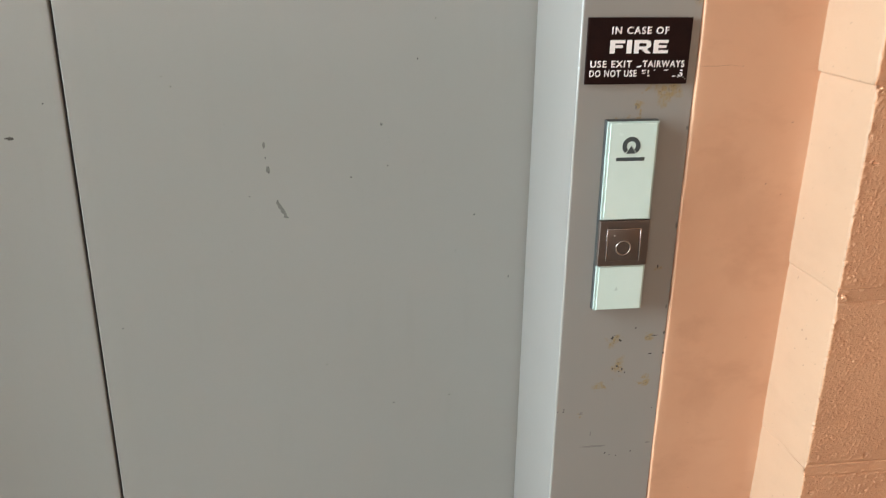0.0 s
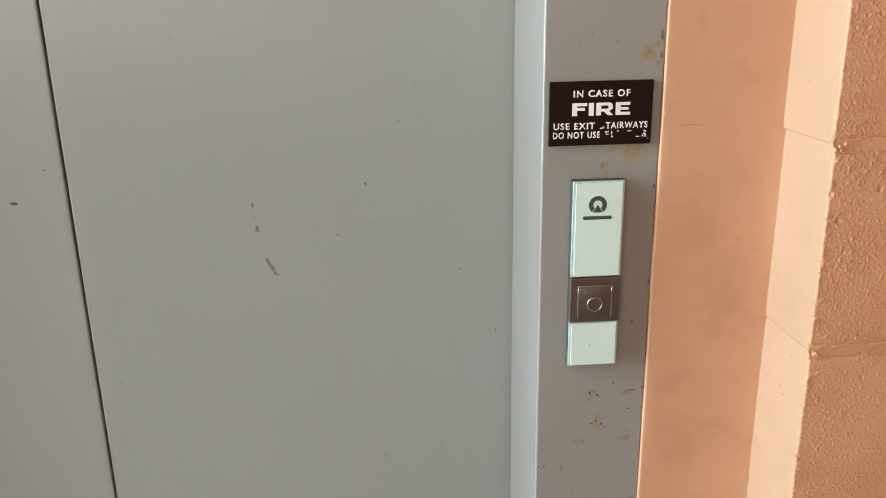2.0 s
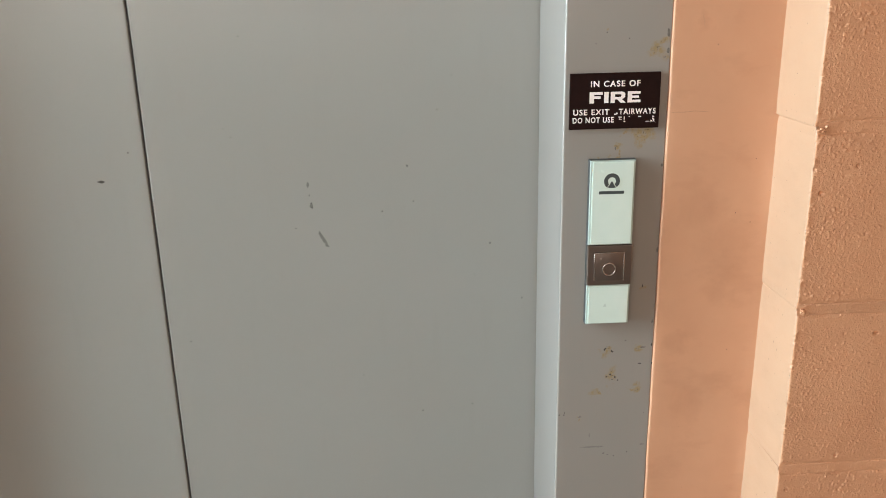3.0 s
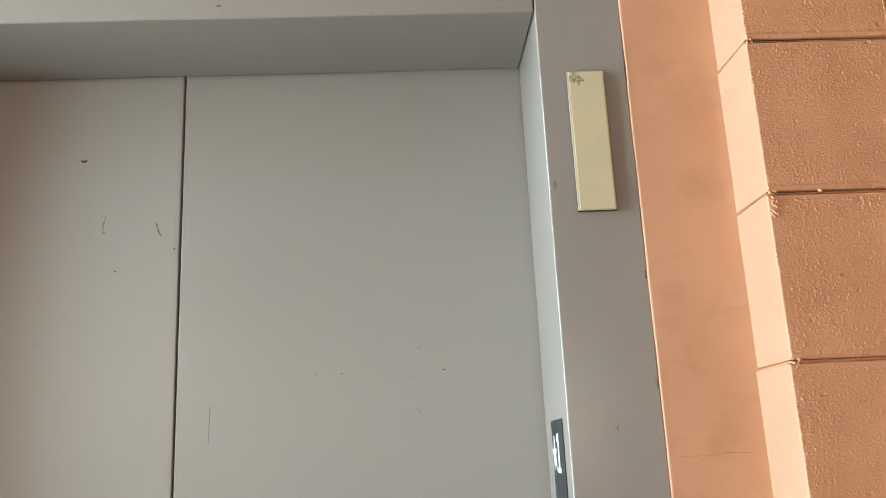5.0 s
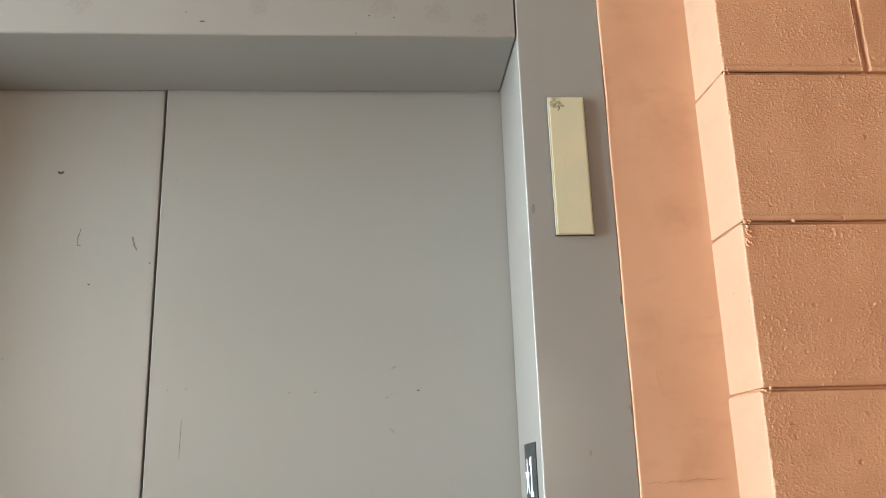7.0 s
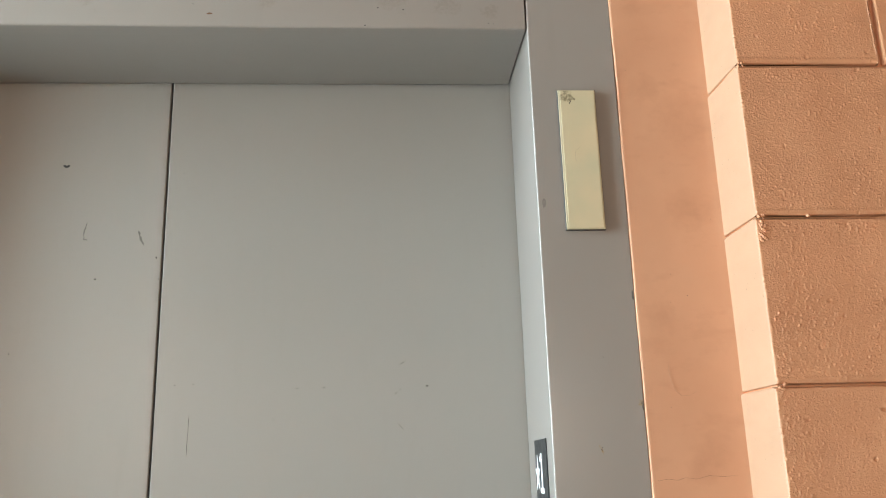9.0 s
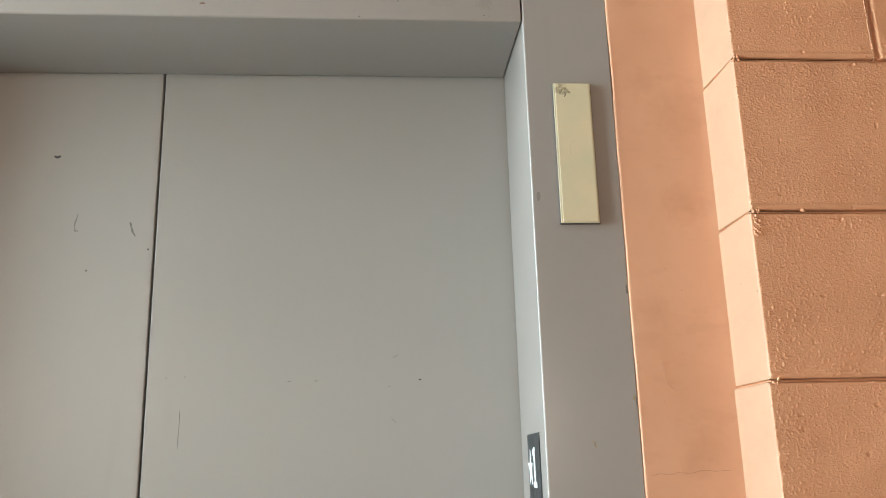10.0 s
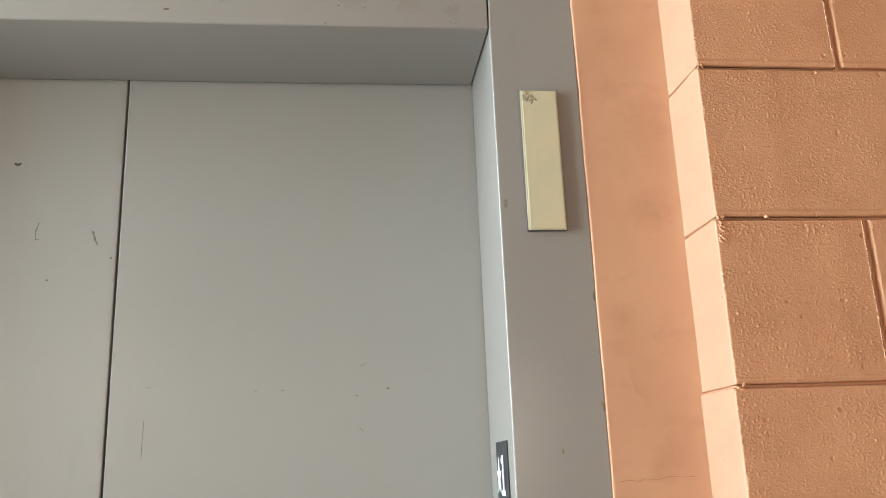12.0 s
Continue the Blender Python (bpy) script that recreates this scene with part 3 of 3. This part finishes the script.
# ---- lettering ----
def letters(body, x0, x1, z0, z1, y, worn=(), thick=0.0, depth=0.0003):
    """Raised capitals filling a box on a face that looks to -y; worn: boxes in which the paint has gone."""
    cu = bpy.data.curves.new("letters", "FONT")
    cu.body, cu.offset, cu.resolution_u, cu.space_character = body, thick, 4, 1.2
    tmp = bpy.data.objects.new("letters", cu)
    scene.collection.objects.link(tmp)
    bpy.context.view_layer.update()
    me = bpy.data.meshes.new_from_object(tmp.evaluated_get(bpy.context.evaluated_depsgraph_get()))
    bpy.data.objects.remove(tmp)
    bm = bmesh.new()
    bm.from_mesh(me)
    bpy.data.meshes.remove(me)
    xs, zs = [v.co.x for v in bm.verts], [v.co.y for v in bm.verts]
    ax, bx, az, bz = min(xs), max(xs), min(zs), max(zs)
    for v in bm.verts:
        v.co = Vector((x0 + (v.co.x - ax) / (bx - ax) * (x1 - x0), y, z0 + (v.co.y - az) / (bz - az) * (z1 - z0)))
    for wx0, wx1, wz0, wz1 in worn:
        for co, no in (((wx0, 0, 0), (1, 0, 0.12)), ((wx1, 0, 0), (1, 0, -0.1)), ((0, 0, wz0), (0.15, 0, 1)), ((0, 0, wz1), (-0.12, 0, 1))):
            c = Vector(co)
            if co[0] == 0:
                c.x = (wx0 + wx1) / 2
            else:
                c.z = (wz0 + wz1) / 2
            bmesh.ops.bisect_plane(bm, geom=bm.verts[:] + bm.edges[:] + bm.faces[:], plane_co=c, plane_no=no)
        gone = [f for f in bm.faces if wx0 < f.calc_center_median().x < wx1 and wz0 < f.calc_center_median().z < wz1]
        bmesh.ops.delete(bm, geom=gone, context="FACES")
    ext = bmesh.ops.extrude_face_region(bm, geom=bm.faces[:])
    bmesh.ops.translate(bm, vec=(0, -depth, 0), verts=[g for g in ext["geom"] if isinstance(g, bmesh.types.BMVert)])
    bmesh.ops.recalc_face_normals(bm, faces=bm.faces[:])
    return bm


# ---- fire notice ----
sign = base_of("fire_sign", "dark maroon plastic fire notice with worn white lettering on the jamb", "sign")
part("plate", box(0.0062, 0.1085, -0.0032, 0.0, 1.2095, 1.272, 0.0005, 2), MAROON, sign)
TY = -0.0033
part("lettering", letters("IN CASE OF", 0.0295, 0.0855, 1.2568, 1.2635, TY, thick=0.02), LETTER, sign)
F0, FU = 0.0285, 0.0577 / 315


def stroke(*pts):
    """A piece of a wide block capital, in 315ths of the word's width and tenths of its height."""
    return slab([(F0 + x * FU, 1.2388 + z * 0.00124) for x, z in pts], TY - 0.0003, 0.0003)


part("lettering", stroke((0, 0), (27, 0), (27, 4), (68, 4), (68, 6.3), (27, 6.3), (27, 7.6), (80, 7.6), (80, 10), (0, 10)), LETTER, sign)
part("lettering", stroke((90, 0), (117, 0), (117, 10), (90, 10)), LETTER, sign)
part("lettering", joined(stroke((130, 0), (156, 0), (156, 10), (130, 10)), stroke((156, 7.7), (190, 7.7), (196, 7.2), (220, 7.8), (212, 9.4), (200, 10), (156, 10)), stroke((196, 7.2), (196, 5.7), (190, 5.2), (208, 3.9), (219, 5), (220, 7.8)), stroke((156, 5.2), (156, 3.0), (172, 3.0), (193, 0), (224, 0), (200, 3.2), (208, 3.9), (190, 5.2))), LETTER, sign)
part("lettering", stroke((235, 0), (315, 0), (315, 2.3), (261, 2.3), (261, 4), (305, 4), (305, 6.1), (261, 6.1), (261, 7.7), (313, 7.7), (313, 10), (235, 10)), LETTER, sign)
for body, x0, x1, z0, z1, worn in (
        ("USE EXIT", 0.0105, 0.0515, 1.2256, 1.2321, ()), ("S", 0.0560, 0.0612, 1.2255, 1.2322, [(0.05, 0.07, 1.2278, 1.2340), (0.05, 0.0572, 1.22, 1.24)]), ("TAIRWAYS", 0.0624, 0.1042, 1.2256, 1.2321, [(0.0722, 0.0742, 1.2294, 1.234)]),
        ("DO NOT USE", 0.0101, 0.0570, 1.2167, 1.2232, ()), ("E", 0.0622, 0.0660, 1.2167, 1.2232, [(0.06, 0.0668, 1.2160, 1.2196), (0.0622, 0.0630, 1.2196, 1.2216)]), ("L", 0.0682, 0.0712, 1.2170, 1.2232, [(0.0678, 0.0716, 1.2184, 1.2198), (0.0700, 0.0716, 1.216, 1.219)]),
        ("S", 0.0990, 0.1033, 1.2167, 1.2232, [(0.0985, 0.1006, 1.2190, 1.2240), (0.1008, 0.1018, 1.2160, 1.2180)])):
    part("lettering", letters(body, x0, x1, z0, z1, TY, worn, 0.02), LETTER, sign, "worn white lettering" if worn else "")
for i, (pts, w) in enumerate((([(0.0738, 1.2227), (0.0755, 1.2232)], 0.0009), ([(0.0842, 1.2226), (0.0858, 1.2231), (0.0884, 1.2228)], 0.0011), ([(0.0930, 1.2166), (0.0945, 1.2172), (0.0966, 1.2168)], 0.0010))):
    part("lettering", streak(pts, w, TY - 0.0001, i), LETTER, sign, "worn white lettering")
part("scratch", streak([(0.0955, 1.2172), (0.099, 1.2160), (0.1032, 1.2168), (0.107, 1.2135)], 0.00022, TY - 0.0001, 4), LETTER, sign)


# ---- glass-fronted call panel ----
def pane(x0, x1, z0, z1, y_front, thing, glass, rim, name):
    """A glass tile: a bright bevelled rim and the coloured field inside it."""
    p = part(name, box(x0, x1, y_front + 0.0012, y_front + 0.0052, z0, z1, 0.0006, 2), rim, thing)
    part("glass_field", box(x0 + 0.0026, x1 - 0.0022, y_front, y_front + 0.003, z0 + 0.0012, z1 - 0.0014, 0.0004, 2), glass, p)
    return p


call = base_of("call_panel", "lift call panel of pale green glass with brown metal button", "call panel")
PX0, PX1 = 0.0307, 0.0830
part("housing", box(PX0 - 0.0005, PX1 + 0.0005, -0.0068, 0.0, 0.9732, 1.1751, 0.0004), SHADOW, call, "dark backing box")
upper = pane(PX0, PX1, 1.0738, 1.1745, -0.011, call, GLASS, RIM, "upper_glass")
lower = pane(PX0, PX1, 0.9738, 1.0238, -0.011, call, GLASS, RIM, "lower_glass")
part("faded_mark", slab([(0.0512, 0.9962), (0.0552, 0.9962), (0.0536, 1.0008)], -0.01115, 0.0002), plain("faded_ink", (0.43, 0.50, 0.44), 0.4), lower, "faint grey triangle")


def ring(cx, cz, r0, r1, y, depth, a0=0.0, a1=math.tau, n=40):
    bm = bmesh.new()
    full = a1 - a0 > 6.28
    loops = []
    for i in range(n if full else n + 1):
        a = a0 + (a1 - a0) * i / n
        c, s = math.cos(a), math.sin(a)
        loops.append([bm.verts.new((cx + r * c, yy, cz + r * s)) for r, yy in ((r0, y + depth), (r0, y + depth * 0.3), (r0 * 0.75 + r1 * 0.25, y), (r0 * 0.25 + r1 * 0.75, y), (r1, y + depth * 0.3), (r1, y + depth))])
    m = len(loops)
    for i in range(m if full else m - 1):
        a, b = loops[i], loops[(i + 1) % m]
        for k in range(5):
            bm.faces.new((a[k], b[k], b[k + 1], a[k + 1]))
    bmesh.ops.recalc_face_normals(bm, faces=bm.faces[:])
    return bm


LY = -0.01125
part("rub_mark", ring(-0.6724, 2.0001, 0.0022, 0.0054, DOOR_Y - 0.0006, 0.0006, radians(195), radians(345), 14), BLACK, doors[1], "small black curved mark")
part("emblem", joined(ring(0.0558, 1.1505, 0.0046, 0.0092, LY, 0.0003, radians(-50), radians(230)), slab([(0.0508, 1.1428), (0.0608, 1.1428), (0.0558, 1.1508)], LY, 0.0003)), PRINT, upper, "dark printed round emblem")
part("printed_bar", box(0.0413, 0.0704, LY, LY + 0.0003, 1.1354, 1.1390), PRINT, upper, "dark printed bar")
plate = part("button_plate", box(PX0 - 0.0004, PX1 + 0.0004, -0.0118, -0.004, 1.0242, 1.0734, 0.0011, 3), STEEL, call, "brown brushed metal plate")


part("button", box(0.0388, 0.0737, -0.0126, -0.0105, 1.0297, 1.0647, 0.0010, 3), STEEL, plate, "square brown metal push button", True)
ridge = [box(x0, x1, -0.0136, -0.0120, z0, z1, 0.0005, 2) for x0, x1, z0, z1 in ((0.0380, 0.0394, 1.0300, 1.0642), (0.0380, 0.0745, 1.0642, 1.0656), (0.0731, 0.0745, 1.0300, 1.0642))]
part("button_rim", joined(*ridge), BRIGHT, plate, "raised bright rim on three sides", True)
part("button_ring", ring(0.0563, 1.0443, 0.0067, 0.0083, -0.0136, 0.0012), BRIGHT, plate, "raised bright ring", True)
part("indicator_dot", ring(0.0463, 1.0578, 0.0002, 0.0008, -0.0129, 0.0006, n=12), BRIGHT, plate)

# ---- unlit indicator above ----
lantern = base_of("lift_indicator", "yellowed glass lift indicator with grime in a corner, unlit", "indicator")
part("housing", box(0.0350, 0.0874, -0.0042, 0.0, 1.8391, 2.0373, 0.0004), SHADOW, lantern, "dark backing box")
lp = pane(0.0356, 0.0868, 1.8398, 2.0367, -0.0068, lantern, AMBER, AMBER_RIM, "amber_glass")
part("scratch", streak([(0.0495, 2.0155), (0.0515, 2.0185), (0.0522, 2.0205)], 0.0016, -0.00705, 2), SCUFF, lp, "dark scratch")
part("scratch", streak([(0.0545, 1.933), (0.053, 1.94), (0.0545, 1.949), (0.061, 1.9535)], 0.0007, -0.00705, 5), AMBER_RIM, lp, "pale curved scratch")

# ---- floor plate on the jamb's return ----
level = base_of("floor_plate", "black tactile plate with raised white star and numeral", "sign")
part("plate", box(-0.0018, 0.0, 0.0350, 0.1150, 1.4765, 1.5780, 0.0006), BLACK, level)


def on_return(bm):
    """Turns a piece made to face -y so that it lies on the return, which faces -x."""
    for v in bm.verts:
        x, y, z = v.co
        v.co = Vector((y, -x, z))
    bmesh.ops.recalc_face_normals(bm, faces=bm.faces[:])
    return bm


star = []
for i in range(10):
    r = 0.0172 if i % 2 == 0 else 0.0066
    star.append((-0.0965 + r * math.cos(math.pi / 2 + i * math.pi / 5), 1.5335 + 1.45 * r * math.sin(math.pi / 2 + i * math.pi / 5)))
part("star", on_return(slab(star, -0.0026, 0.0010)), WHITE, level, "raised white star")
one = [(x + 0.007, z) for x, z in ((-0.086, 1.5105), (-0.064, 1.5105), (-0.064, 1.517), (-0.0718, 1.517), (-0.0718, 1.5605), (-0.0772, 1.5605), (-0.0862, 1.5555), (-0.0862, 1.5495), (-0.0785, 1.5528), (-0.0785, 1.517), (-0.086, 1.517))]
part("numeral", on_return(slab(one, -0.0026, 0.0010)), WHITE, level, "raised white numeral")

# ---- concrete blocks of the wall, one by one ----
JOINT, COURSE, GAP = 2.0300, 0.2025, 0.0024
plain_meshes = {}
for c in range(18):
    z0 = max(0.0, JOINT + (c - 10) * COURSE + GAP / 2)
    z1 = min(3.4, JOINT + (c - 9) * COURSE - GAP / 2)
    if z1 - z0 < 0.03:
        continue
    x, first = REVEAL_X - {5: 0.001, 6: 0.004, 7: 0.0055, 8: 0.003, 9: 0.001}.get(c, 0.0), True
    nxt = 0.4405 if c % 2 == 0 else 0.6437
    while x < 2.45:
        x1 = min(nxt - GAP, 2.5)
        near = 2 < c < 12 and x < 0.5
        if near:
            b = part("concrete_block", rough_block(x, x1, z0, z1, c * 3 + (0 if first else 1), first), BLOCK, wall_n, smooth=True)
            b.data.materials.append(BLOCK_END_DIMMED)
        else:
            key = (round(x1 - x, 3), round(z1 - z0, 3))
            if key not in plain_meshes:
                made = part("concrete_block", box(0, x1 - x, FACE, FACE + 0.05, 0, z1 - z0, 0.003, 1), BLOCK, wall_n)
                plain_meshes[key] = made.data
                made.location = (x, 0, z0)
            else:
                ob = new("concrete_block", plain_meshes[key])
                ob.parent, ob.location = wall_n, (x, 0, z0)
        x, nxt, first = x1 + 2 * GAP, nxt + 0.4064, False

# the lower joints are struck nearly flush
for c in (3, 4, 5, 6):
    z_joint = JOINT + (c - 9) * COURSE
    bm = bmesh.new()
    grid = []
    for k in range(16):
        dz = -0.0075 + 0.001 * k
        rim = math.exp(-((abs(dz) - 0.0048) / 0.0016) ** 2)
        row = []
        for i in range(180):
            x = REVEAL_X + 0.0006 + i * 0.0014
            p = Vector((x, z_joint + dz, c))
            y = FACE + 0.0004 + 0.0003 * noise.noise(p * 60) - rim * 0.0011 * max(0.0, noise.noise(p * 210) + 0.1) + (0.002 if abs(dz) > 0.007 else 0)
            row.append(bm.verts.new((x, y, z_joint + dz + 0.001 * noise.noise(Vector((x * 22, c, 1))))))
        grid.append(row)
    for a, b in zip(grid, grid[1:]):
        for i in range(179):
            bm.faces.new((a[i], a[i + 1], b[i + 1], b[i]))
    part("mortar_joint", bm, BLOCK, wall_n, smooth=True)
    edge_x = REVEAL_X - {4: 0.0, 5: 0.001, 6: 0.004}.get(c, 0.0) - 0.0002
    if c < 6:
        part("mortar_joint", box(edge_x, REVEAL_X + 0.01, FACE + 0.002, -0.004, z_joint - 0.002, z_joint + 0.002), BLOCK_END_DIMMED, wall_n)

# a nub of mortar standing on one joint
bm = bmesh.new()
bmesh.ops.create_icosphere(bm, subdivisions=2, radius=0.0030)
for v in bm.verts:
    v.co = Vector((0.312 + v.co.x * (1 + 0.4 * noise.noise(v.co * 300)), FACE + v.co.y * 0.9, 1.8285 + v.co.z * (0.8 + 0.4 * noise.noise(v.co * 260))))
part("mortar_lump", bm, BLOCK, wall_n, smooth=True)

# lumps of mortar and paint left at the corner of the joints
rnd = random.Random(21)
for z_joint, count, drop in ((JOINT, 6, 0.004), (JOINT - COURSE, 34, 0.030), (JOINT - 2 * COURSE, 6, 0.004), (JOINT - 4 * COURSE, 7, 0.006), (JOINT - 5 * COURSE, 6, 0.005)):
    for k in range(count):
        bm = bmesh.new()
        bmesh.ops.create_icosphere(bm, subdivisions=2, radius=1.0)
        size = rnd.uniform(0.0011, 0.0027)
        cx, cz = REVEAL_X + rnd.uniform(0.0005, 0.009), z_joint - rnd.uniform(-0.002, drop)
        turn = rnd.uniform(0, 90)
        for v in bm.verts:
            f = 1 + 0.5 * noise.noise(v.co * 1.6 + Vector((turn, k, 0)))
            v.co = Vector((cx + v.co.x * size * f, FACE - 0.0002 + v.co.y * size * 0.8 * f, cz + v.co.z * size * f))
        part("mortar_lump", bm, BLOCK, wall_n, smooth=True)
